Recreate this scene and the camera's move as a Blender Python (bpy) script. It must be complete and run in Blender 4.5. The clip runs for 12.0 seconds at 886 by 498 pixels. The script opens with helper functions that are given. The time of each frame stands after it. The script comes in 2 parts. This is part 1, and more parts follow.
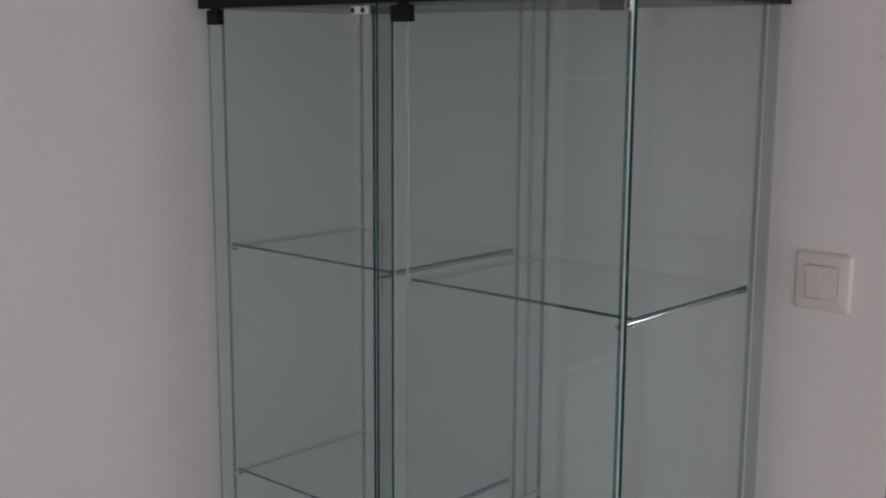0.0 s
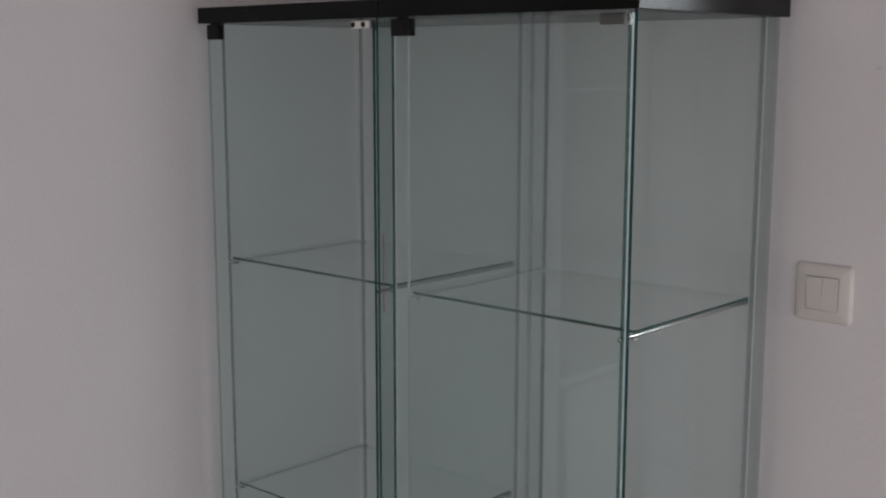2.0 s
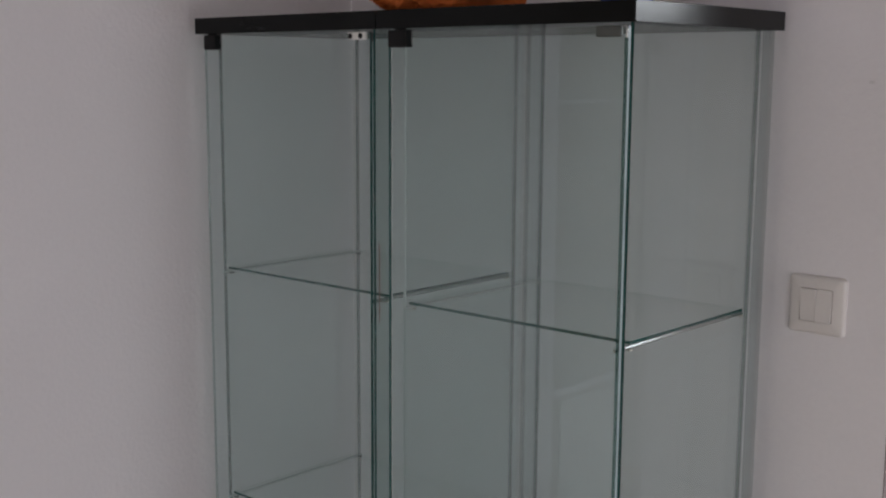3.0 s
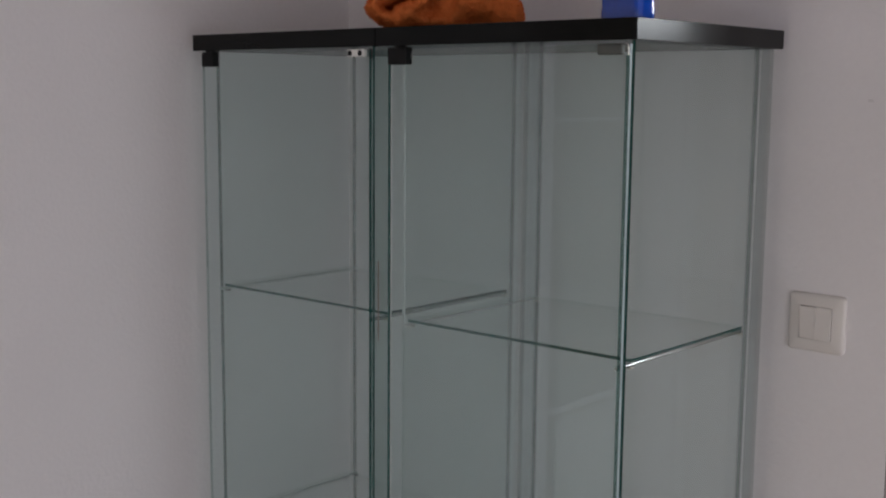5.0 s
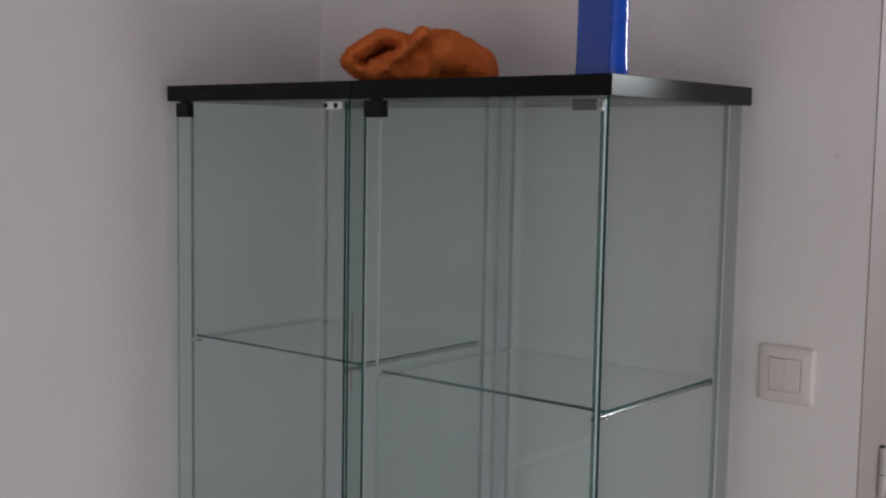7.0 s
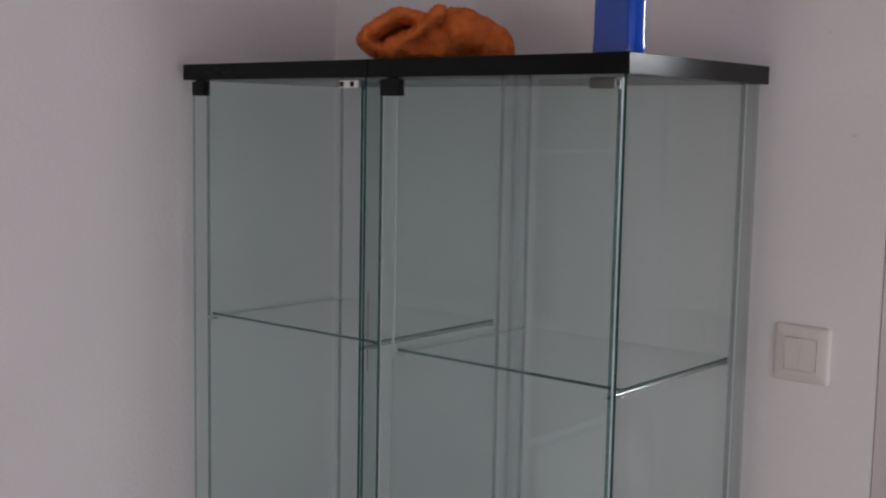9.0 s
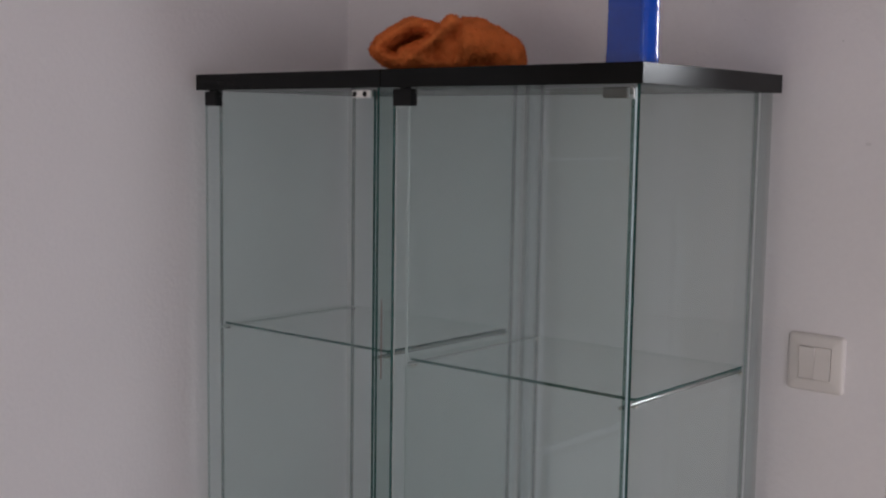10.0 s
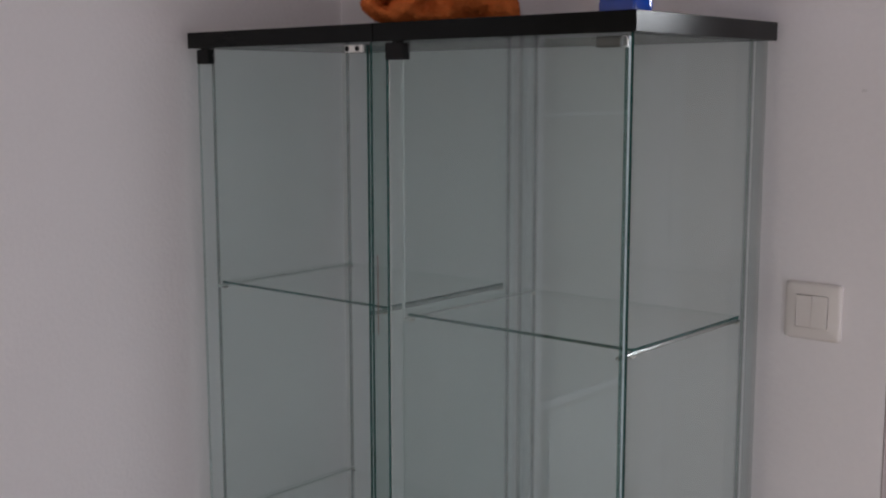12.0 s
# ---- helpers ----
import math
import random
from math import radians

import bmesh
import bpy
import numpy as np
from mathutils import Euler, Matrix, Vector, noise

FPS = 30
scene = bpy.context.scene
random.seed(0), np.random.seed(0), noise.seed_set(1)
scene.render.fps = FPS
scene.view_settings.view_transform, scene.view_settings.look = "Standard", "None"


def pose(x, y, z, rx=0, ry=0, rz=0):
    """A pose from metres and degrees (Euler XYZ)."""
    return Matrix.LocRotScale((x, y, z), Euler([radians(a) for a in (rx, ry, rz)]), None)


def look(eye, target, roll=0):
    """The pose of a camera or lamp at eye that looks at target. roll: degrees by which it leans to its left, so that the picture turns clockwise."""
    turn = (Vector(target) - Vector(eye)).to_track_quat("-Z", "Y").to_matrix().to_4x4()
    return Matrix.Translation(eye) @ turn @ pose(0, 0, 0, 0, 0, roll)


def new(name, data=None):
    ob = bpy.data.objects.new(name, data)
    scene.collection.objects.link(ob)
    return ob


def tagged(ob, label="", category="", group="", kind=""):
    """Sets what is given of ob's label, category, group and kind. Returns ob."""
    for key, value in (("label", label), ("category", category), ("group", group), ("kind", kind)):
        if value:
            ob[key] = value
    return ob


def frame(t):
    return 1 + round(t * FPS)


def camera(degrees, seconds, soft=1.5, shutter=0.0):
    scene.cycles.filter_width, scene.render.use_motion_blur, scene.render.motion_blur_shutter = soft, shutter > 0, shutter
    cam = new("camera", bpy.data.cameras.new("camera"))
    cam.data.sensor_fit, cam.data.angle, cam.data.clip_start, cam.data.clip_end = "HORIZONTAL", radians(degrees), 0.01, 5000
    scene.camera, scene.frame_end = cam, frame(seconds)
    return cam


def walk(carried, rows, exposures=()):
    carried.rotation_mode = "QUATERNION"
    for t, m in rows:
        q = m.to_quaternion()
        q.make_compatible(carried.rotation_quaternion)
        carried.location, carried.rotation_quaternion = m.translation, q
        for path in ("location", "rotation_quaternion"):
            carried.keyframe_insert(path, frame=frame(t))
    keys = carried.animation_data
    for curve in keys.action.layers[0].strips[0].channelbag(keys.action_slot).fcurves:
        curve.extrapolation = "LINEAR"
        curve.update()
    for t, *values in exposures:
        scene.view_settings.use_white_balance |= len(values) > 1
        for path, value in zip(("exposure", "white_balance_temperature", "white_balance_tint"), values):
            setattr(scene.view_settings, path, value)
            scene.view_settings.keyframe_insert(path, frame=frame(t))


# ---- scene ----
cam = camera(42.1, 12.0, soft=2.1, shutter=0.4)
PATH = [
    (0, (1.1817, -1.1132, 1.5421), (-0.1738, 0.3171, 1.2003), 0.32),
    (0.2, (1.1795, -1.1164, 1.5413), (-0.1761, 0.3139, 1.1997), 0.61),
    (0.5, (1.1760, -1.1214, 1.5401), (-0.1771, 0.3116, 1.1997), 0.73),
    (0.7, (1.1749, -1.1196, 1.5396), (-0.1839, 0.3090, 1.2034), 0.73),
    (1, (1.1731, -1.1171, 1.5387), (-0.1814, 0.3156, 1.2032), 0.12),
    (1.2, (1.1732, -1.1154, 1.5407), (-0.1828, 0.3154, 1.2036), 0.15),
    (1.5, (1.1733, -1.1130, 1.5439), (-0.1786, 0.3227, 1.2103), 0.33),
    (1.7, (1.1754, -1.1154, 1.5451), (-0.1780, 0.3196, 1.2154), 0.02),
    (2, (1.1787, -1.1191, 1.5468), (-0.1750, 0.3170, 1.2226), 0.04),
    (2.2, (1.1789, -1.1205, 1.5474), (-0.1724, 0.3184, 1.2254), -0.12),
    (2.5, (1.1791, -1.1226, 1.5483), (-0.1690, 0.3202, 1.2301), -0.12),
    (2.7, (1.1789, -1.1244, 1.5480), (-0.1682, 0.3203, 1.2344), -0.14),
    (3, (1.1786, -1.1270, 1.5477), (-0.1671, 0.3205, 1.2416), 0.34),
    (3.2, (1.1768, -1.1285, 1.5478), (-0.1679, 0.3208, 1.2447), 0.54),
    (3.5, (1.1741, -1.1306, 1.5479), (-0.1672, 0.3228, 1.2497), 0.47),
    (3.7, (1.1730, -1.1309, 1.5477), (-0.1680, 0.3234, 1.2530), 0.54),
    (5.3, (1.1641, -1.1341, 1.5460), (-0.1712, 0.3302, 1.2769), 0.55),
    (5.5, (1.1630, -1.1346, 1.5459), (-0.1760, 0.3270, 1.2802), 0.67),
    (5.7, (1.1612, -1.1394, 1.5475), (-0.1746, 0.3254, 1.2835), 0.87),
    (6, (1.1586, -1.1466, 1.5501), (-0.1633, 0.3350, 1.3108), 1.03),
    (6.2, (1.1581, -1.1484, 1.5505), (-0.1463, 0.3524, 1.3360), 1.08),
    (6.5, (1.1573, -1.1513, 1.5511), (-0.1358, 0.3618, 1.3553), 1.11),
    (6.7, (1.1579, -1.1521, 1.5504), (-0.1405, 0.3572, 1.3603), 1.15),
    (7, (1.1586, -1.1531, 1.5492), (-0.1339, 0.3615, 1.3608), 1.00),
    (7.2, (1.1583, -1.1538, 1.5489), (-0.1346, 0.3592, 1.3511), 1.08),
    (8.8, (1.1558, -1.1594, 1.5462), (-0.1451, 0.3440, 1.3286), 1.40),
    (9, (1.1555, -1.1602, 1.5458), (-0.1488, 0.3398, 1.3246), 1.07),
    (9.2, (1.1536, -1.1608, 1.5460), (-0.1600, 0.3303, 1.3209), 1.05),
    (9.5, (1.1506, -1.1617, 1.5461), (-0.1685, 0.3244, 1.3197), 1.01),
    (9.7, (1.1509, -1.1625, 1.5481), (-0.1732, 0.3195, 1.3238), 0.80),
    (10, (1.1514, -1.1635, 1.5511), (-0.1660, 0.3264, 1.3396), 0.87),
    (10.5, (1.1540, -1.1615, 1.5472), (-0.1523, 0.3369, 1.3277), 0.67),
    (11, (1.1563, -1.1619, 1.5452), (-0.1478, 0.3358, 1.3081), 0.27),
    (11.5, (1.1568, -1.1626, 1.5431), (-0.1485, 0.3312, 1.2886), 0.18),
    (12, (1.1541, -1.1585, 1.5403), (-0.1570, 0.3262, 1.2632), -0.06),
]
EXPOSURES = [(0.0, -0.19, 6500, 8.9), (3.7, -0.17, 6500, 8.9), (5.3, -0.17, 6500, 8.9), (6.5, -0.11, 6500, 8.9), (7.2, -0.09, 6500, 8.9), (8.8, -0.09, 6500, 11.9), (11.0, -0.09, 6500, 11.4), (12.0, -0.12, 6500, 10.9)]
walk(cam, [(t, look(eye, target, roll)) for t, eye, target, roll in PATH], EXPOSURES)

# ---- daylight ----
world = bpy.data.worlds.new("overcast")
scene.world = world
scene.cycles.transparent_max_bounces = 24
world.use_nodes = True
sky = world.node_tree.nodes.new("ShaderNodeTexSky")
sky.sky_type, sky.sun_disc = "NISHITA", False
sky.sun_elevation, sky.sun_rotation = radians(32), radians(200)
world.node_tree.links.new(sky.outputs[0], world.node_tree.nodes["Background"].inputs[0])
world.node_tree.nodes["Background"].inputs[1].default_value = 0.08


def window_light(name, place, size, watts, colour):
    """Sky light that enters by a window's opening."""
    lamp = bpy.data.lights.new(name, "AREA")
    lamp.shape, lamp.size, lamp.size_y, lamp.energy, lamp.color = "RECTANGLE", size[0], size[1], watts, colour
    ob = new(name, lamp)
    ob.matrix_world = place
    return ob


# The room's windows: a wide and a narrow one beside the camera, one behind it, and the high one of the next room beyond the doorway.
window_light("room_window_light", look((2.52, -1.20, 1.10), (0, -1.20, 1.10)), (1.3, 1.7), 12, (0.935, 0.948, 1.0))
window_light("narrow_window_light", look((2.52, 0.20, 0.90), (0, 0.20, 0.90)), (0.30, 1.4), 8.8, (0.935, 0.948, 1.0))
window_light("front_window_light", look((0.25, -2.92, 0.95), (0.25, 0, 0.95)), (1.1, 1.5), 9.3, (1.0, 0.97, 0.95))
window_light("hall_window_light", look((2.45, 2.64, 2.06), (2.45, 0, 2.06)), (1.5, 0.48), 54, (0.91, 0.95, 1.0))


# ---- materials ----
def shader(name, colour, rough=0.5, metal=0.0, spread=0.06, scale=9.0, bump=0.0, grain=220.0, coat=0.0, spec=0.5, stretch=(1, 1, 1)):
    """A surface whose colour and gloss vary at two scales, with a fine relief."""
    m = bpy.data.materials.new(name)
    m.use_nodes = True
    n, l = m.node_tree.nodes, m.node_tree.links
    b = n["Principled BSDF"]
    b.inputs["Metallic"].default_value = metal
    b.inputs["Coat Weight"].default_value = coat
    b.inputs["Specular IOR Level"].default_value = spec
    at = n.new("ShaderNodeTexCoord")
    mp = n.new("ShaderNodeMapping")
    mp.inputs["Scale"].default_value = stretch
    l.new(at.outputs["Object"], mp.inputs[0])
    big, small = n.new("ShaderNodeTexNoise"), n.new("ShaderNodeTexNoise")
    big.inputs["Scale"].default_value, big.inputs["Detail"].default_value = scale, 6
    small.inputs["Scale"].default_value, small.inputs["Detail"].default_value = grain, 4
    for t in (big, small):
        l.new(mp.outputs[0], t.inputs["Vector"])
    both = n.new("ShaderNodeMath")
    both.operation = "MULTIPLY_ADD"
    both.inputs[1].default_value = 0.65
    half = n.new("ShaderNodeMath")
    half.operation = "MULTIPLY"
    half.inputs[1].default_value = 0.35
    l.new(small.outputs["Fac"], half.inputs[0])
    l.new(big.outputs["Fac"], both.inputs[0])
    l.new(half.outputs[0], both.inputs[2])
    ramp = n.new("ShaderNodeValToRGB")
    ramp.color_ramp.elements[0].position, ramp.color_ramp.elements[1].position = 0.3, 0.7
    ramp.color_ramp.elements[0].color = (*[c * (1 - spread) for c in colour], 1)
    ramp.color_ramp.elements[1].color = (*[min(1, c * (1 + spread)) for c in colour], 1)
    l.new(both.outputs[0], ramp.inputs[0])
    l.new(ramp.outputs[0], b.inputs["Base Color"])
    gloss = n.new("ShaderNodeMapRange")
    gloss.inputs["To Min"].default_value, gloss.inputs["To Max"].default_value = rough * 0.85, min(1, rough * 1.15)
    l.new(both.outputs[0], gloss.inputs[0])
    l.new(gloss.outputs[0], b.inputs["Roughness"])
    if bump:
        bp = n.new("ShaderNodeBump")
        bp.inputs["Strength"].default_value, bp.inputs["Distance"].default_value = bump, 0.002
        l.new(small.outputs["Fac"], bp.inputs["Height"])
        l.new(bp.outputs[0], b.inputs["Normal"])
    return m


def glass(name, tint, mirror=0.08, rough=0.02, graze=0.92):
    """Flat sheet glass: clear with a tint, mirroring more at a slant."""
    m = bpy.data.materials.new(name)
    m.use_nodes = True
    n, l = m.node_tree.nodes, m.node_tree.links
    n.remove(n["Principled BSDF"])
    out = n["Material Output"]
    clear, shine, mix = n.new("ShaderNodeBsdfTransparent"), n.new("ShaderNodeBsdfGlossy"), n.new("ShaderNodeMixShader")
    clear.inputs[0].default_value = (*tint, 1)
    shine.inputs["Roughness"].default_value = rough
    slant, power, rise = n.new("ShaderNodeLayerWeight"), n.new("ShaderNodeMath"), n.new("ShaderNodeMath")
    slant.inputs["Blend"].default_value = 0.5
    power.operation, rise.operation = "POWER", "MULTIPLY_ADD"
    power.inputs[1].default_value = 5
    rise.inputs[1].default_value, rise.inputs[2].default_value = graze, mirror
    l.new(slant.outputs["Facing"], power.inputs[0])
    l.new(power.outputs[0], rise.inputs[0])
    l.new(rise.outputs[0], mix.inputs[0])
    l.new(clear.outputs[0], mix.inputs[1])
    l.new(shine.outputs[0], mix.inputs[2])
    l.new(mix.outputs[0], out.inputs[0])
    return m


PAINT = shader("white_wall_paint", (0.79, 0.745, 0.762), 0.75, spread=0.03, scale=3.0, bump=0.35, grain=130, spec=0.3)
# colour of the unseen hall walls, darkened to dim the hall's reflection
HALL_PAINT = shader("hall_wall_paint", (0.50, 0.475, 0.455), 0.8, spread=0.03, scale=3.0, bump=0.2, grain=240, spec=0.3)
CEILING = shader("ceiling_paint", (0.74, 0.73, 0.72), 0.85, spread=0.02, scale=3.0, bump=0.2, grain=300)
FLOOR = shader("grey_floor", (0.34, 0.27, 0.21), 0.45, spread=0.12, scale=4.0, bump=0.1, grain=90, stretch=(1, 8, 1))
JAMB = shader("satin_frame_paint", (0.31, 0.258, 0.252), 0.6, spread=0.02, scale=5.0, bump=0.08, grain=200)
END_GLOSS = shader("black_end_gloss", (0.0065, 0.0070, 0.0070), 0.22, spread=0.12, scale=14.0, bump=0.02, grain=260, stretch=(1, 0.15, 1), spec=0.21)
BLACK = shader("black_brown_foil", (0.0072, 0.0077, 0.0077), 0.21, spread=0.25, scale=14.0, bump=0.05, grain=260, stretch=(0.15, 1, 1), spec=0.12)
GLASS = glass("sheet_glass", (0.864, 0.944, 0.939), 0.13)
EDGE = shader("glass_edge", (0.017, 0.080, 0.073), 0.12, spread=0.3, scale=30.0, grain=400, spec=0.7)


def clear_edge(name, tint, share):
    """A ground edge that lets through part of what lies behind it."""
    m = EDGE.copy()
    m.name = name
    n, l = m.node_tree.nodes, m.node_tree.links
    see, mix = n.new("ShaderNodeBsdfTransparent"), n.new("ShaderNodeMixShader")
    see.inputs[0].default_value = (*tint, 1)
    mix.inputs[0].default_value = share
    l.new(n["Principled BSDF"].outputs[0], mix.inputs[1])
    l.new(see.outputs[0], mix.inputs[2])
    l.new(mix.outputs[0], n["Material Output"].inputs[0])
    return m


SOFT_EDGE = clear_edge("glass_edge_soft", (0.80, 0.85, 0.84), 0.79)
LINE_TINT = clear_edge("clear_corner_line", (0.93, 0.925, 0.925), 0.94)
# paler copy of the edge: the light on one door's free side, as colour
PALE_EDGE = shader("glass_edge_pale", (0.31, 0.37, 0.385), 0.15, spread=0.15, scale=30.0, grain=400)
# bright colour for the glints painted along glass edges
GLINT_EDGE = shader("glass_edge_glint", (0.56, 0.60, 0.60), 0.25, spread=0.1, scale=30.0, grain=400)
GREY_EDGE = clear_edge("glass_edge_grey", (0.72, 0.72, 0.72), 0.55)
STRIP = clear_edge("clear_band_tint", (0.70, 0.80, 0.78), 0.78)
CORNER_SHADE = clear_edge("clear_corner_shade", (0.88, 0.885, 0.885), 0.91)
GAP_SHADE = clear_edge("clear_gap_shade", (0.94, 0.97, 0.965), 0.93)
STREAK = shader("brown_streak", (0.22, 0.145, 0.13), 0.6, spread=0.3, scale=60.0, bump=0.1, grain=300)
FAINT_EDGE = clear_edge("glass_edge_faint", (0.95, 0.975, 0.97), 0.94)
CLAMP = shader("black_plastic", (0.005, 0.005, 0.0055), 0.5, spec=0.2, spread=0.2, scale=40.0, bump=0.1, grain=500)
WHITE_PLASTIC = shader("white_plastic", (0.74, 0.73, 0.71), 0.32, spread=0.03, scale=30.0, grain=400)
CREAM_PLASTIC = shader("cream_clip_plastic", (0.42, 0.40, 0.36), 0.5, spread=0.03, scale=30.0, grain=400)
HINGE = shader("painted_hinge_steel", (0.46, 0.43, 0.41), 0.5, spread=0.04, scale=40.0, bump=0.05, grain=300)
GREY_PLASTIC = shader("grey_plastic", (0.10, 0.10, 0.10), 0.4, spread=0.05, scale=30.0, grain=400)
SWITCH = shader("cream_switch_plastic", (0.70, 0.645, 0.625), 0.4, spread=0.02, scale=30.0, grain=400)
STEEL = shader("zinc_steel", (0.66, 0.67, 0.67), 0.25, metal=1.0, spread=0.03, scale=60.0, grain=500)
WIRE = shader("dull_zinc_wire", (0.50, 0.52, 0.52), 0.5, metal=0.7, spread=0.03, scale=60.0, grain=500)
DARK_STEEL = shader("dark_magnet_steel", (0.06, 0.06, 0.06), 0.35, metal=0.8, spread=0.2, scale=60.0, grain=500)
TERRY = shader("orange_terry", (0.72, 0.188, 0.052), 0.95, spread=0.2, scale=38.0, bump=0.9, grain=420, spec=0.1)
BLUE = shader("blue_plastic", (0.003, 0.058, 0.42), 0.10, spread=0.12, scale=25.0, bump=0.02, grain=120, coat=0.65, spec=0.35)
WARM = shader("cream_door_paint", (0.235, 0.165, 0.12), 0.35, spread=0.04, scale=4.0, bump=0.08, grain=180)
PALE_PANEL = shader("pale_panel_paint", (0.58, 0.55, 0.53), 0.35, spread=0.04, scale=4.0, bump=0.08, grain=180)
SCUFF = shader("scuffed_paint", (0.69, 0.65, 0.66), 0.8, spread=0.05, scale=60.0)
ROCKER_SHADE = shader("rocker_shade", (0.02, 0.02, 0.02), 0.8, spread=0.1)


# ---- building blocks ----
def block(bm, lo, hi, bevel=0.0, segments=2, mat=0):
    """Adds a box between two corners."""
    v = [bm.verts.new((x, y, z)) for x in (lo[0], hi[0]) for y in (lo[1], hi[1]) for z in (lo[2], hi[2])]
    made = [bm.faces.new([v[i] for i in q]) for q in ((0, 1, 3, 2), (4, 6, 7, 5), (0, 4, 5, 1), (2, 3, 7, 6), (0, 2, 6, 4), (1, 5, 7, 3))]
    for f in made:
        f.material_index = mat
    if bevel:
        edges = {e for f in made for e in f.edges}
        bmesh.ops.bevel(bm, geom=list(edges), offset=bevel, segments=segments, profile=0.5, affect="EDGES")
    return bm


def box(lo, hi, bevel=0.0, segments=2):
    return block(bmesh.new(), lo, hi, bevel, segments)


def rod(bm, a, b, r, sides=14, r2=None):
    """Adds a round bar from a to b."""
    a, b = Vector(a), Vector(b)
    turn = (b - a).to_track_quat("Z", "Y").to_matrix().to_4x4()
    bmesh.ops.create_cone(bm, cap_ends=True, segments=sides, radius1=r, radius2=r if r2 is None else r2, depth=(b - a).length,
                          matrix=Matrix.Translation((a + b) / 2) @ turn)
    return bm


def soften(data):
    """Rounds the shading over slight bends only, and keeps wide flat faces flat."""
    bm = bmesh.new()
    bm.from_mesh(data)
    areas = [f.calc_area() for f in bm.faces]
    normals = []
    for f in bm.faces:
        for loop in f.loops:
            n = Vector()
            for g in loop.vert.link_faces:
                if f.normal.dot(g.normal) > 0.76:
                    n += g.normal * areas[g.index]
            normals.append(n.normalized() if n.length else f.normal.copy())
    bm.free()
    data.polygons.foreach_set("use_smooth", [True] * len(data.polygons))
    data.normals_split_custom_set(normals)


def mesh_of(name, bm, mats, smooth=False):
    bmesh.ops.recalc_face_normals(bm, faces=bm.faces)
    data = bpy.data.meshes.new(name)
    bm.to_mesh(data)
    bm.free()
    for m in mats if isinstance(mats, (list, tuple)) else (mats,):
        data.materials.append(m)
    if smooth:
        soften(data)
    return data


def part(name, bm, mats, parent, label="", smooth=True):
    ob = new(name, mesh_of(name, bm, mats, smooth))
    ob.parent = parent
    return tagged(ob, label)


def setting(name, bm, mats, label, category):
    return tagged(new(name, mesh_of(name, bm, mats, True)), label, category, kind="structure")


CLEARER = glass("shelf_glass", (0.985, 0.992, 0.990), 0.03, graze=0.4)
SIDE = glass("side_glass", (0.886, 0.918, 0.909), 0.065)
BACK = glass("back_glass", (0.950, 0.992, 0.998))
BACK_SHEET = [BACK, EDGE, SOFT_EDGE, FAINT_EDGE, PALE_EDGE, GREY_EDGE]
SHEET = [GLASS, EDGE, SOFT_EDGE, FAINT_EDGE, PALE_EDGE, GREY_EDGE]
SIDE_SHEET = [SIDE, EDGE, SOFT_EDGE, FAINT_EDGE, PALE_EDGE, GREY_EDGE]
SHELF_SHEET = [CLEARER, EDGE, SOFT_EDGE, FAINT_EDGE, PALE_EDGE, GREY_EDGE]


def pane(lo, hi, soft=(), faint=(), pale=(), grey=()):
    """A sheet of glass: the wide face clear, the narrow ones the green of a cut edge, some of them clearer (by their way: "-x", "+y")."""
    bm = box(lo, hi)
    thin = min(range(3), key=lambda i: hi[i] - lo[i])
    for f in bm.faces:
        f.normal_update()
        axis = max(range(3), key=lambda i: abs(f.normal[i]))
        way = ("+" if f.normal[axis] > 0 else "-") + "xyz"[axis]
        # whether light makes an edge look dark or clear is put into its material
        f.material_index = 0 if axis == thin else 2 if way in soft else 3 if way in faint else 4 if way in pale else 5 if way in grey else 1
    # one clear face stands for both: it carries the tint of the whole sheet
    bmesh.ops.delete(bm, geom=[f for f in bm.faces if f.normal[thin] > 0.9], context="FACES_ONLY")
    return bm


# ---- the room ----
X0, X1, Y0, Y1, H = -0.462, 2.5, -2.9, 0.38, 2.5
DOOR0, DOOR1, DOORH = 0.593, 1.42, 2.06
TH = 0.13

bm = bmesh.new()
block(bm, (X0 - TH + 0.01, Y1, 0), (DOOR0 + 0.0042, Y1 + TH, H))
block(bm, (DOOR0 - 0.02, Y1 + 0.001, DOORH), (DOOR1 + 0.02, Y1 + TH - 0.001, H))
block(bm, (DOOR1, Y1, 0), (5.3 + TH, Y1 + TH, H), 0.006, 3)
wall_back = setting("wall_back", bm, PAINT, "white painted wall behind the glass cabinets, with a doorway", "wall")
for x, z, wide, tall in ((0.548, 1.536, 0.007, 0.004), (0.36, 1.71, 0.003, 0.002), (0.506, 1.675, 0.003, 0.003), (0.307, 1.739, 0.002, 0.003)):
    part("scuff", box((x - wide / 2, Y1 - 0.0003, z - tall / 2), (x + wide / 2, Y1 + 0.001, z + tall / 2)), SCUFF, wall_back, "faint grey scuff mark")
setting("wall_side", box((X0 - TH, Y0, 0), (X0, Y1 + 0.05, H)), PAINT, "white painted wall at the end of the glass cabinets", "wall")
bm = bmesh.new()
for y0, y1 in ((Y0, -1.86), (-0.54, 0.04), (0.36, Y1)):
    block(bm, (X1, y0, 0), (X1 + TH, y1, H))
for y0, y1, z0, z1 in ((-1.86, -0.54, 0.24, 1.96), (0.04, 0.36, 0.19, 1.61)):
    block(bm, (X1, y0, 0), (X1 + TH, y1, z0))
    block(bm, (X1, y0, z1), (X1 + TH, y1, H))
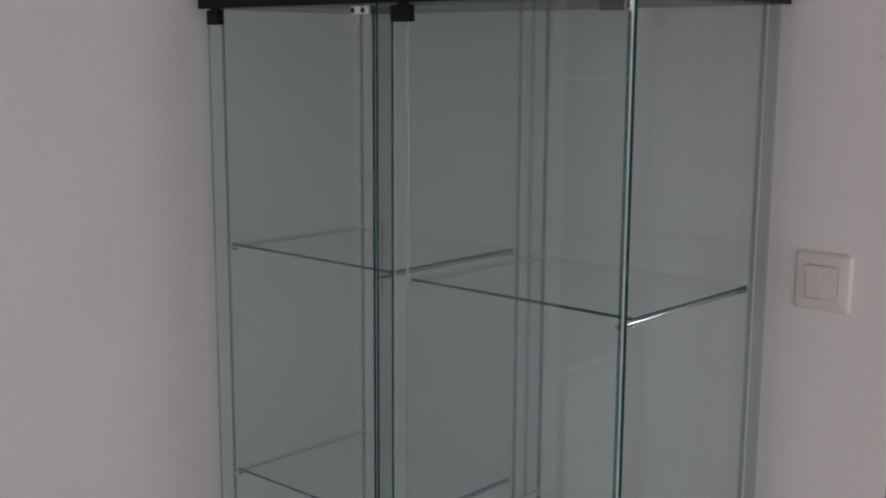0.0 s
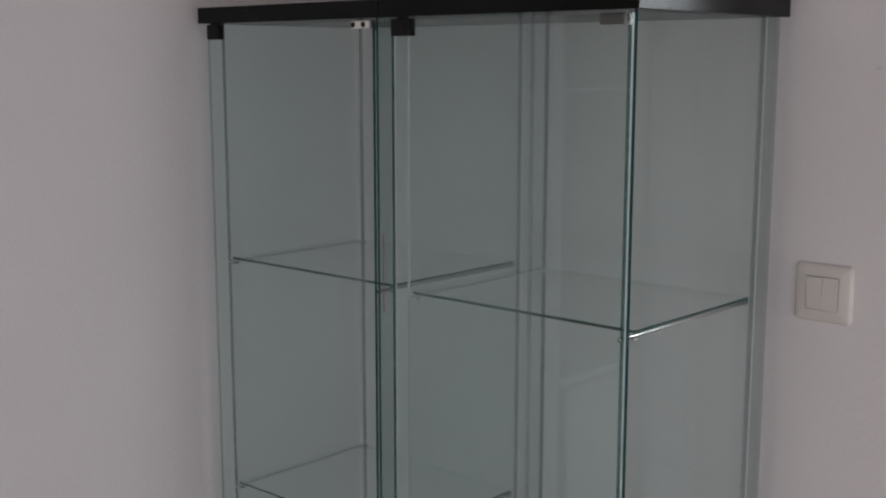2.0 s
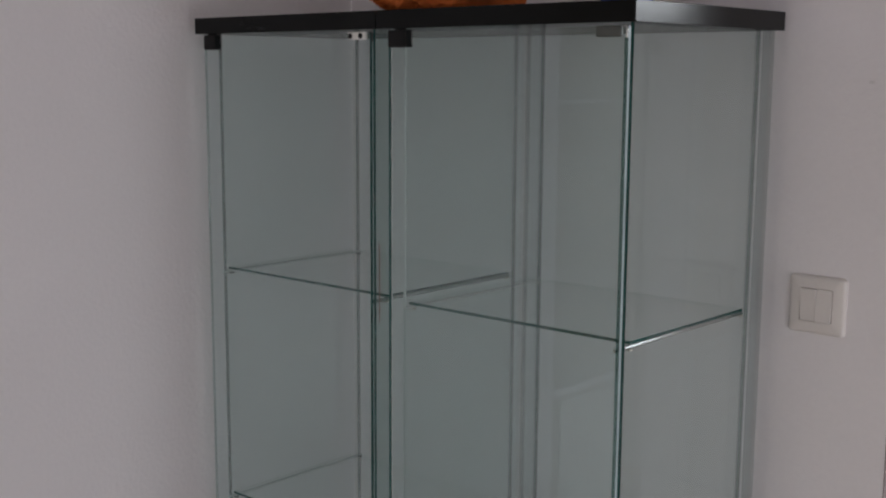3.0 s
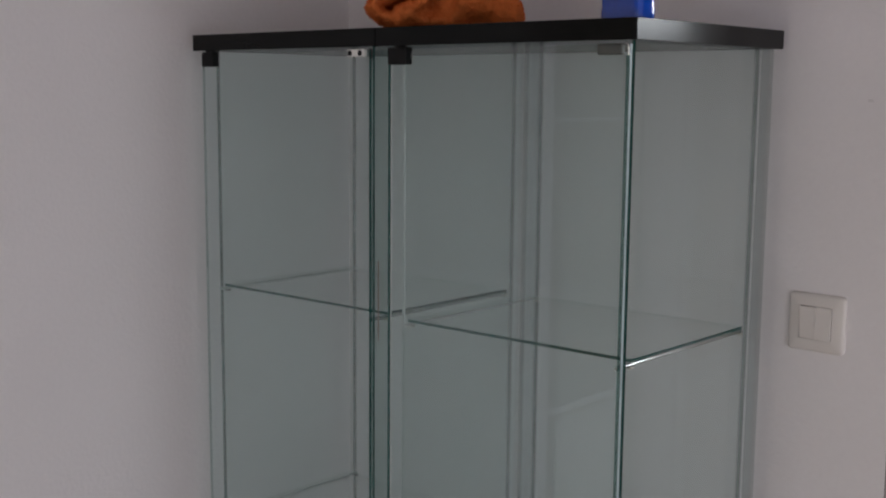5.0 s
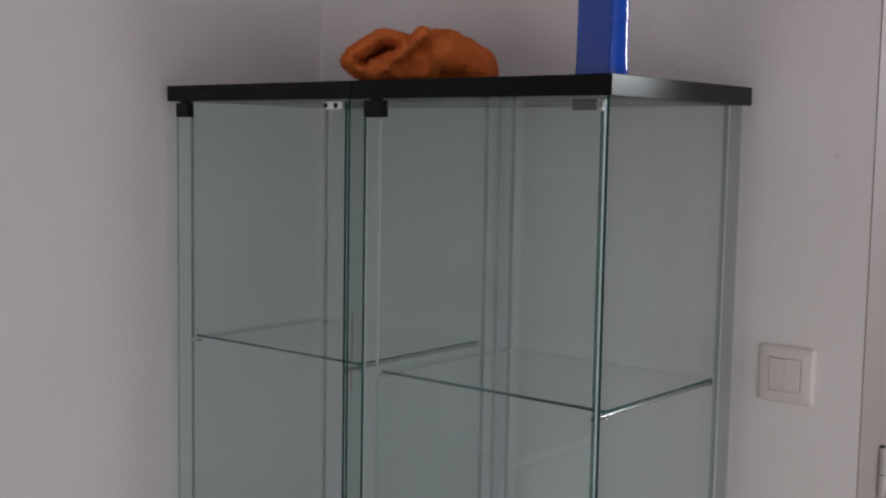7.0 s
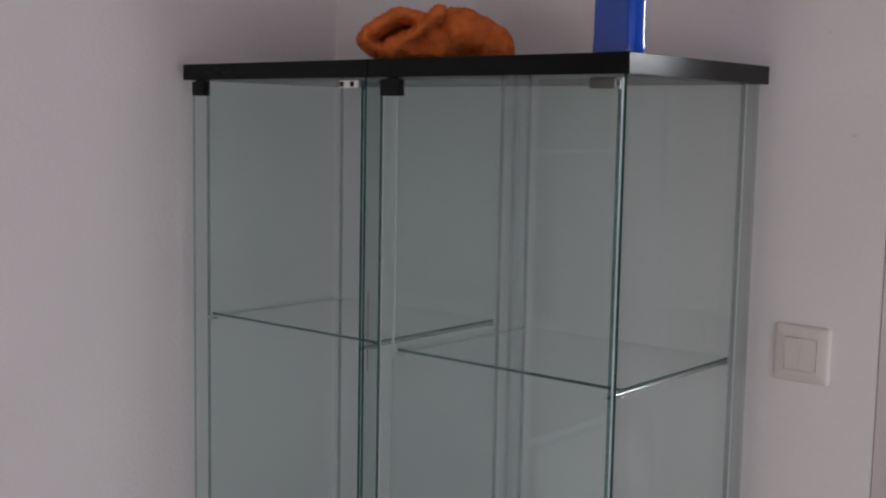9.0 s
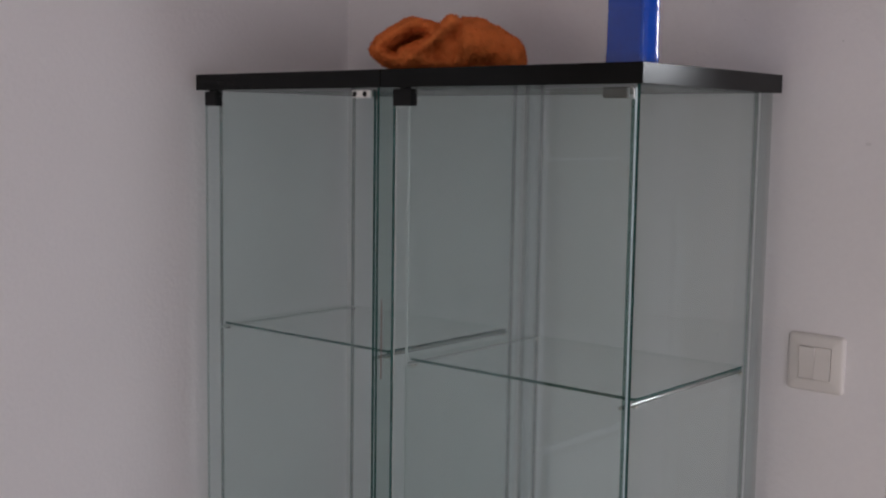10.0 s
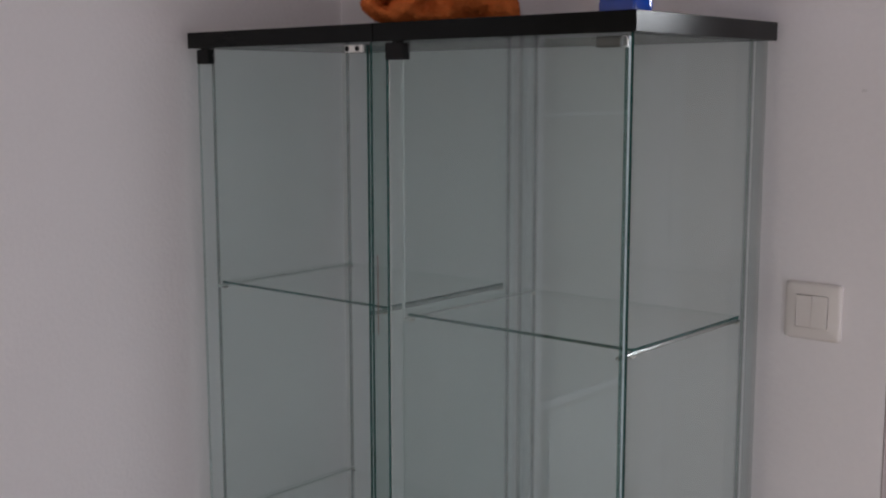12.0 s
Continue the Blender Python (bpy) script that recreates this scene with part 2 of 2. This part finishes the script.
setting("wall_window", bm, PAINT, "white painted wall with a wide and a narrow window opening", "wall")
bm = bmesh.new()
block(bm, (X0 - TH, Y0 - TH, 0), (-0.31, Y0, H))
block(bm, (0.81, Y0 - TH, 0), (X1 + TH, Y0, H))
block(bm, (-0.31, Y0 - TH, 0), (0.81, Y0, 0.19))
block(bm, (-0.31, Y0 - TH, 1.71), (0.81, Y0, H))
setting("wall_front", bm, PAINT, "white painted wall behind the camera, with a window opening", "wall")

HX0, HX1, HY1 = 0.2, 5.3, 2.6
bm = bmesh.new()
block(bm, (HX0 - TH, Y1 + TH, 0), (HX0, HY1, H))
block(bm, (HX1, Y1 + TH, 0), (HX1 + TH, HY1, H))
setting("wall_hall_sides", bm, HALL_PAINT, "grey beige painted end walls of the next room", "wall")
bm = bmesh.new()
block(bm, (HX0 - TH, HY1, 0), (1.69, HY1 + TH, H))
block(bm, (3.21, HY1, 0), (HX1 + TH, HY1 + TH, H))
block(bm, (1.69, HY1, 0), (3.21, HY1 + TH, 1.81))
block(bm, (1.69, HY1, 2.31), (3.21, HY1 + TH, H))
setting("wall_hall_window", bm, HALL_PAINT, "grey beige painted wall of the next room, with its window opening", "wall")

setting("floor", box((X0 - TH, Y0 - TH, -0.1), (HX1 + TH, HY1 + TH, 0)), FLOOR, "grey brown floor", "floor")
setting("ceiling", box((X0 - TH, Y0 - TH, H), (HX1 + TH, HY1 + TH, H + 0.1)), CEILING, "plain white ceiling", "ceiling")

# The frame lining the doorway, set back from the wall's face.
bm = bmesh.new()
block(bm, (DOOR0 + 0.0042, Y1 + 0.0006, 0), (DOOR0 + 0.0066, Y1 + TH - 0.001, DOORH), 0.001, 2)
block(bm, (DOOR1 - 0.016, Y1 + 0.03, 0), (DOOR1 - 0.001, Y1 + TH - 0.001, DOORH), 0.002)
block(bm, (DOOR0 + 0.016, Y1 + 0.03, DOORH - 0.016), (DOOR1 - 0.016, Y1 + TH - 0.001, DOORH - 0.001), 0.002)
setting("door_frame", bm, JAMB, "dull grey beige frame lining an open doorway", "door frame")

# A closed panel door in the side wall, out of view, that the cabinet doors mirror.
bm = bmesh.new()
block(bm, (X0 + 0.001, -0.99, 0), (X0 + 0.018, -0.94, 2.10), 0.003)
block(bm, (X0 + 0.001, -1.98, 0), (X0 + 0.018, -1.90, 2.10), 0.003)
block(bm, (X0 + 0.001, -1.90, 2.02), (X0 + 0.018, -0.99, 2.10), 0.003)
setting("door_frame_side", bm, PAINT, "white painted frame of a closed door", "door frame")
side_door = setting("door_1", box((X0 + 0.001, -1.898, 0.006), (X0 + 0.008, -0.992, 2.018), 0.001), WARM, "closed cream panelled door", "door")
for z0, z1 in ((1.4745, 1.4815), (0.772, 0.788)):
    part("rail", box((X0 + 0.0082, -1.89, z0), (X0 + 0.016, -1.0, z1), 0.001), PAINT, side_door, "white cross rail")
part("panel", box((X0 + 0.0082, -1.86, 0.16), (X0 + 0.013, -1.03, 0.755), 0.002), PALE_PANEL, side_door, "paler lower door panel")

hinge = tagged(new("door_hinge"), "white painted door hinge on the doorway's frame", "hinge")
hinge.matrix_world = pose(DOOR0 + 0.0061, Y1 + 0.079, 1.060)
bm = bmesh.new()
for z, tall in ((0.0, 0.0305), (0.032, 0.0375)):
    rod(bm, (0.0036, 0, z), (0.0036, 0, z + tall), 0.0058, 18)
part("barrel", bm, HINGE, hinge)
part("leaf", box((0.0002, 0.001, 0), (0.0025, 0.034, 0.0655), 0.0006), HINGE, hinge)
bm = bmesh.new()
rod(bm, (0.0036, 0, 0.0694), (0.0036, 0, 0.0725), 0.0048, 18, 0.0035)
part("pin", bm, DARK_STEEL, hinge)


# ---- glass cabinets ----
W, D, TOP, BOARD = 0.428, 0.365, 1.63, 0.0255
LX, RX, FY, RY = 0.0345, 0.408, 0.025, 0.330
SHELVES = ((1.2145, 0.0010), (0.8165, 0.0030), (0.4185, 0.0030))


def rail(parent, x, z, side, metal, front=0.047, clip=None):
    """A wire under a shelf's end, with a small clip on the side pane's upright edges."""
    bm = bmesh.new()
    inner = x - side * 0.0065
    rod(bm, (inner, 0.0165, z - 0.0031), (inner, RY - 0.0015, z - 0.0031), 0.0029 if side > 0 else 0.0024, 12)
    r = part("shelf_rail", bm, metal, parent, "thin bright metal wire under a shelf's end")
    for y in (front, RY - 0.006):
        bm = bmesh.new()
        block(bm, (inner - 0.0045, y - 0.004, z - 0.0078), (inner + 0.0045, y + 0.004, z - 0.0048), 0.0010)
        part("clip", bm, clip or CREAM_PLASTIC, r, "small plastic clip")
    return r


def cabinet(left, d0, d1, h0, h1, k, catch_material, catch_label, magnets, pale):
    """d0, d1: the door's upright edges; h0, h1: its hinge clamp's; k: where the catch ends and the strike begins."""
    c = tagged(new("glass_cabinet"), "empty glass display cabinet with a black-brown top and closed glass door", "cabinet", "pair of glass cabinets")
    part("top_board", box((0.0006, 0, TOP - BOARD), (W - 0.0006, D, TOP), 0.0008), BLACK, c, "black-brown foil covered top board")
    # the end that stands free carries an added glossier face, for a stronger highlight
    if pale:
        part("end_gloss", box((W - 0.0008, 0.0006, TOP - BOARD + 0.0005), (W + 0.0002, D - 0.0004, TOP - 0.0005), 0.0002, 1), END_GLOSS, c, "glossier black face added to the board's end")
    part("base_board", box((0.0006, 0, 0.045), (W - 0.0006, D, 0.085), 0.0008), BLACK, c, "black-brown foil covered base board")
    part("plinth", box((0.02, 0.03, 0), (W - 0.02, D - 0.01, 0.045), 0.001), BLACK, c)
    # the panes stand a little askew where the two cabinets meet
    for x in (LX, RX):
        thick = 0.0085 if x == LX and not pale else 0.005
        lean = 0.0048 if x == LX and pale else 0.0035 if x == RX and not pale else 0.0
        front = x - 0.0012 if x == LX and pale else x
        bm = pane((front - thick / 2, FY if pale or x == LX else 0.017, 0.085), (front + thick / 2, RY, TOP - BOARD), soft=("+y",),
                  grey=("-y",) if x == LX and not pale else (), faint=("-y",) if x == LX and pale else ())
        for v in bm.verts:
            v.co.x += lean * (v.co.y > 0.1)
        part("side_pane", bm, SIDE_SHEET, c, smooth=False)
        # an added clear strip, tinted to widen the dark line of the rear edge
        part("corner_line", box((front + lean - 0.0042, RY - 0.0012, 0.085), (front + lean + 0.0042, RY - 0.0002, TOP - BOARD)), LINE_TINT, c, smooth=False)
    # a painted glint on one side pane's edge, from the upper shelf to the top
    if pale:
        part("edge_glint", box((LX - 0.0034, FY - 0.0005, SHELVES[0][0] - 0.004), (LX + 0.0010, FY + 0.0006, TOP - BOARD)), GLINT_EDGE, c, "painted glint on a side pane's front edge", smooth=False)
    # another added strip, for the dark band along the seam between the cabinets
    if pale:
        part("corner_line", box((0.0040, RY - 0.0012, 0.085), (0.0130, RY - 0.0002, TOP - BOARD)), LINE_TINT, c, smooth=False)
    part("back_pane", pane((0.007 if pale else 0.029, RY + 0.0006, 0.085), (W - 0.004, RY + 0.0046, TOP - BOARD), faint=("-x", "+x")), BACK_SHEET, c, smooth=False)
    # an added tinted strip for the shade along the back pane's outer edge
    if pale:
        part("corner_shade", box((W - 0.0168, RY + 0.0050, 0.085), (W - 0.0002, RY + 0.0075, TOP - BOARD)), CORNER_SHADE, c, "tinted strip added for the shade beside the back pane", smooth=False)
    # the loose shelves lie a little askew and slope down towards one end
    for z, slope in SHELVES:
        a, b = LX + 0.0045, RX - 0.0045
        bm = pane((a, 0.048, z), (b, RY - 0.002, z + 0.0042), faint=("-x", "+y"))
        for v in bm.verts:
            s = (b - v.co.x) / (b - a)
            v.co.y -= 0.0195 * s
            v.co.z += slope * s
        part("shelf", bm, SHELF_SHEET, c, "clear glass shelf with a green edge", smooth=False)
        rail(c, LX, z + slope, -1, WIRE, 0.032, None if pale else GREY_PLASTIC)
        rail(c, RX, z, 1, STEEL)
    door = part("door", pane((d0, 0.009, 0.10), (d1, 0.0138, 1.6005), soft=() if pale else ("-x",), pale=("+x",) if pale else ()), SHEET, c, "frameless clear glass door", smooth=False)
    for z0, z1, pin in ((1.5790, 1.6025, 1), (0.098, 0.120, -1)):
        clamp = part("hinge_clamp", box((h0, 0.003, z0), (h1, 0.018, z1), 0.0022, 3), CLAMP, door, "black plastic door hinge clamp")
        bm = bmesh.new()
        z = z1 if pin > 0 else z0
        rod(bm, ((h0 + h1) / 2, 0.011, z - pin * 0.001), ((h0 + h1) / 2, 0.011, z + pin * 0.0035), 0.0085, 18)
        part("pivot", bm, CLAMP, door)
    # added tinted strips: on the free edge of one door, and from the other door to darken the gap between the cabinets
    if not pale:
        gap = part("gap_shade", box((d1 + 0.0002, 0.0100, 0.102), (d1 + 0.0375, 0.0128, 1.5990)), GAP_SHADE, door, "greenish strip added to darken the gap between the cabinets", smooth=False)
        part("streak", box((d1 + 0.0170, 0.0094, SHELVES[0][0] - 0.030), (d1 + 0.0192, 0.0099, SHELVES[0][0] + 0.088)), STREAK, gap, "thin brown upright streak", smooth=False)
    if pale:
        part("ground_edge", box((d0 - 0.0004, 0.0080, 0.102), (d0 + 0.0024, 0.0088, 1.5985)), EDGE, door, "dark green ground edge of the glass door", smooth=False)
        # an added strip, tinted to draw the grey band at the door's edge
        part("edge_strip", box((d1 - 0.0050, 0.0086, 0.102), (d1 - 0.0006, 0.0142, 1.5870)), STRIP, door, "tinted strip added for the band at the door's edge", smooth=False)
        # a bright strip painted as the glint next to the door's dark edge
        part("edge_glint", box((d0 + 0.0048, 0.0084, 0.102), (d0 + 0.0064, 0.0088, 1.5790)), GLINT_EDGE, door, "painted glint beside the glass door's edge", smooth=False)
    # a bent steel hook at the door's upper corner
    bm = bmesh.new()
    bend = [(0.0120, 1.5875), (0.0120, 1.5970), (0.0110, 1.6000), (0.0090, 1.6012), (0.0065, 1.6000)]
    for (a, za), (b, zb) in zip(bend, bend[1:]):
        rod(bm, (k + a, 0.0072, za), (k + b, 0.0072, zb), 0.0011, 10)
    if magnets:
        bmesh.ops.translate(bm, verts=bm.verts, vec=(0.0145, 0, 0))
    # one hook's darker steel stands in for the darker surroundings it mirrors
    part("strike", bm, STEEL if pale else DARK_STEEL, door, "bent steel hook")
    # the catch: before the door's top edge on one cabinet, behind it on the other
    cx, cy = (k + 0.0145, 0.0015) if magnets else (k - 0.0050, 0.0145)
    catch = part("magnet_catch", box((cx - 0.0335, cy, 1.5905 if magnets else 1.5880), (cx + 0.0025, cy + 0.0070, 1.6015), 0.0022, 3), catch_material, c, catch_label)
    for x in (cx - 0.0268, cx - 0.0060) if magnets else ():
        bm = bmesh.new()
        rod(bm, (x, cy - 0.0010, 1.5957), (x, cy + 0.004, 1.5957), 0.0040, 18)
        part("magnet", bm, CLAMP, catch, "dark round magnet")
    c.matrix_world = pose(left, 0, 0)
    return c


cabinet(-W, 0.014, 0.4070, 0.0192, 0.0500, 0.3875, WHITE_PLASTIC, "white plastic catch with two dark magnets", True, False)
# this catch matches the white one; its duller light is put into grey
cabinet(0.0, 0.0185, 0.4135, 0.0205, 0.0565, 0.4010, GREY_PLASTIC, "plastic catch with its shade put into grey", False, True)


# ---- light switch ----
def rounded(w, h, r, n=6):
    """A rounded rectangle's outline in x and z."""
    return [(sx * (w / 2 - r) + r * math.cos(a), sz * (h / 2 - r) + r * math.sin(a))
            for sx, sz, a0 in ((1, 1, 0), (-1, 1, 90), (-1, -1, 180), (1, -1, 270))
            for a in [radians(a0 + 90 * k / n) for k in range(n + 1)]]


def lofted(rings):
    """A mesh through rings of as many points each, closed at its last ring."""
    bm = bmesh.new()
    rows = [[bm.verts.new(p) for p in ring] for ring in rings]
    for a, b in zip(rows, rows[1:]):
        for i in range(len(a)):
            bm.faces.new((a[i], a[(i + 1) % len(a)], b[(i + 1) % len(b)], b[i]))
    return bm, rows


switch = tagged(new("light_switch"), "cream double rocker light switch on the white wall", "light switch")
switch.matrix_world = pose(0.4915, Y1, 1.2290)
steps = ((82.0, 82.0, 6, 0.0), (82.0, 82.0, 6, -2.2), (80.8, 80.8, 6, -4.6), (78.0, 78.0, 5.5, -6.2), (72.0, 72.0, 5, -7.2), (54.0, 54.0, 2.5, -8.2), (47.6, 47.6, 2, -8.2), (46.6, 46.6, 1.6, -7.4), (46.6, 46.6, 1.6, -2.5))
bm, rows = lofted([[(x / 1000, y / 1000, z / 1000) for x, z in rounded(w, h, r)] for w, h, r, y in steps])
bm.faces.new(rows[-1])
part("frame", bm, SWITCH, switch)
for x, tilt in ((-11.4, 3.8), (11.4, -3.8)):
    rocker = part("rocker", box((-0.0113, -0.0035, -0.0229), (0.0113, 0.0035, 0.0229), 0.0006), SWITCH, switch)
    rocker.matrix_basis = pose(x / 1000, -0.0064, 0, tilt, 0, 0)
# a dark sheet put in for the shade in the gap round the rockers
part("gap", box((-0.0231, -0.0030, -0.0231), (0.0231, -0.0027, 0.0231)), ROCKER_SHADE, switch, "dark sheet for the shade round the rockers")


# ---- orange towel ----
def folded_towel():
    """A crumpled towel: one end rolled over into a loop, the rest heaped beside it."""
    bm = bmesh.new()

    def lump(u, v, w, ru, rv, rw, lean=0):
        m = Matrix.Translation((u, v, w)) @ Euler((0, radians(lean), 0)).to_matrix().to_4x4() @ Matrix.Diagonal((ru, rv, rw, 1))
        bmesh.ops.create_icosphere(bm, subdivisions=3, radius=1, matrix=m)

    def along(points, v, ru, rv, rw, n=9):
        for (a, b), (c, d) in zip(points, points[1:]):
            for k in range(n):
                s = k / n
                lump(a + (c - a) * s, v + 0.006 * math.sin(40 * a + 3 * s), b + (d - b) * s, ru, rv, rw)

    # the rolled end, open towards the front
    along([(-0.030, 0.014), (-0.070, 0.014), (-0.092, 0.022), (-0.105, 0.035), (-0.097, 0.044), (-0.080, 0.055), (-0.062, 0.067), (-0.050, 0.071), (-0.030, 0.069), (-0.008, 0.062)], 0.0, 0.0122, 0.056, 0.0115)
    along([(-0.085, 0.040), (-0.060, 0.055), (-0.035, 0.052)], 0.046, 0.018, 0.020, 0.020)
    # the flap inside the roll
    along([(-0.074, 0.013), (-0.063, 0.026), (-0.046, 0.037), (-0.030, 0.043), (-0.018, 0.044)], -0.012, 0.010, 0.046, 0.011)
    along([(-0.062, 0.014), (-0.040, 0.021), (-0.026, 0.032)], -0.016, 0.014, 0.046, 0.015)
    # the fold that runs up from the roll to the heap's crest
    along([(-0.052, 0.022), (-0.034, 0.036), (-0.018, 0.050), (-0.004, 0.064), (0.006, 0.074)], -0.026, 0.0125, 0.045, 0.0125)
    along([(-0.020, 0.014), (0.010, 0.016), (0.020, 0.030)], 0.0, 0.014, 0.050, 0.015)
    # the heap
    for u, w, ru, rw in ((0.026, 0.042, 0.026, 0.042), (0.044, 0.048, 0.034, 0.037), (0.066, 0.043, 0.032, 0.032), (0.088, 0.031, 0.028, 0.031), (0.102, 0.022, 0.018, 0.028)):
        lump(u, 0.006, w, ru, 0.060, rw)
    lump(0.05, 0.03, 0.02, 0.06, 0.050, 0.03)
    lump(0.002, 0.006, 0.034, 0.032, 0.050, 0.034)
    data = bpy.data.meshes.new("heap")
    bm.to_mesh(data)
    bm.free()
    heap = new("heap", data)
    remesh = heap.modifiers.new("remesh", "REMESH")
    remesh.mode, remesh.voxel_size = "VOXEL", 0.0026
    smooth = heap.modifiers.new("smooth", "SMOOTH")
    smooth.factor, smooth.iterations = 0.5, 5
    solid = bpy.data.meshes.new_from_object(heap.evaluated_get(bpy.context.evaluated_depsgraph_get()))
    bpy.data.objects.remove(heap)
    # creases and the uneven pile of terry cloth
    bm = bmesh.new()
    bm.from_mesh(solid)
    bm.normal_update()
    shift = []
    for v in bm.verts:
        p = v.co
        crease = noise.noise(Vector((p.x * 30 + p.z * 34, p.y * 14, p.z * 20)))
        soft = noise.noise(p * 95)
        pile = noise.noise(p * 330) + 0.6 * noise.noise(p * 640 + Vector((7, 3, 1)))
        shift.append(v.normal * (0.0040 * crease + 0.0012 * soft + 0.0017 * pile))
    for v, s in zip(bm.verts, shift):
        v.co += s
        if v.co.z < 0.0:
            v.co.z = 0.0
    bm.normal_update()
    # loose loops of thread that stand off the cloth
    rng = random.Random(5)
    faces = [f for f in bm.faces if f.calc_center_median().z > 0.002]
    tufts = []
    for f in rng.sample(faces, min(len(faces), 5200)):
        c, n = f.calc_center_median(), f.normal
        side = n.cross(Vector((rng.uniform(-1, 1), rng.uniform(-1, 1), rng.uniform(-1, 1)))).normalized()
        tall = rng.uniform(0.0012, 0.0028) * (1.7 if rng.random() < 0.06 else 1)
        lean = side.cross(n) * rng.uniform(-0.6, 0.6)
        tufts.append((c - side * 0.0007 - n * 0.0006, c + side * 0.0007 - n * 0.0006, c + (n + lean) * tall + side * 0.0004, c + (n + lean) * tall - side * 0.0004))
    for quad in tufts:
        bm.faces.new([bm.verts.new(p) for p in quad])
    bpy.data.meshes.remove(solid)
    data = bpy.data.meshes.new("towel")
    bm.to_mesh(data)
    bm.free()
    data.materials.append(TERRY)
    data.polygons.foreach_set("use_smooth", [True] * len(data.polygons))
    return tagged(new("towel", data), "crumpled orange terry towel with a rolled end on the cabinet top", "towel")


towel = folded_towel()
towel.matrix_world = pose(-0.012, 0.155, TOP, 0, 0, 42)


# ---- blue bottle ----
def bottle():
    b = tagged(new("bottle"), "flat oblong blue plastic bottle standing on the cabinet top", "bottle")

    def ring(w, d, r, z):
        pts = rounded(w, d, r, 6)
        left, right = [(-w / 2, (d / 2 - r) * (1 - k / 3)) for k in range(1, 6)], [(w / 2, (d / 2 - r) * (k / 3 - 1)) for k in range(1, 6)]
        return [(x, y, z) for x, y in pts[:14] + left + pts[14:] + right]

    def oblong(grow, r, z):
        """A flat bottle's outline: narrow sides that bulge, sharper front corners, rounder back ones."""
        w, d, out = 0.0655 + grow, 0.0365 + grow, []
        for sx, sy, rr, a0 in ((1, 1, r + 0.004, 0), (-1, 1, r + 0.004, 90), (-1, -1, r - 0.003, 180), (1, -1, r - 0.003, 270)):
            out += [(sx * (w / 2 - rr) + rr * math.cos(a), sy * (d / 2 - rr) + rr * math.sin(a)) for a in [radians(a0 + 15 * k) for k in range(7)]]
            if a0 in (90, 270):
                end = sx * w / 2
                first, last = sy * (d / 2 - rr), -sy * (d / 2 - (r + 0.004 if sy < 0 else r - 0.003))
                out += [(end, first + (last - first) * k / 6) for k in range(1, 6)]
        return [(x * (1 + 0.05 * max(0, 1 - (2 * y / d) ** 2)), y, z) for x, y in out]

    body, rows = lofted([oblong(-0.006, 0.005, 0.0), oblong(-0.0012, 0.007, 0.0012), oblong(0, 0.0075, 0.0040), oblong(0, 0.0075, 0.0125), oblong(-0.0012, 0.0070, 0.0150),
                         oblong(-0.0014, 0.0070, 0.020), oblong(-0.0018, 0.0070, 0.0648), oblong(-0.0030, 0.0066, 0.0658), oblong(-0.0030, 0.0066, 0.0665), oblong(-0.0018, 0.0070, 0.0675), oblong(-0.0026, 0.0070, 0.150), oblong(-0.004, 0.009, 0.162), ring(0.055, 0.029, 0.012, 0.172),
                         ring(0.040, 0.028, 0.0139, 0.180), ring(0.029, 0.0275, 0.01370, 0.184), ring(0.0270, 0.0270, 0.01348, 0.196)])
    body.faces.new(rows[0][::-1])
    body.faces.new(rows[-1])
    part("body", body, BLUE, b)
    cap, rows = lofted([ring(0.031, 0.031, 0.0154, 0.1875), ring(0.031, 0.031, 0.0154, 0.210), ring(0.029, 0.029, 0.0144, 0.212)])
    cap.faces.new(rows[0][::-1])
    cap.faces.new(rows[-1])
    part("cap", cap, WHITE_PLASTIC, b, "white screw cap")
    return b


bottle().matrix_world = pose(0.3765, 0.060, TOP, 0, 0, -15)
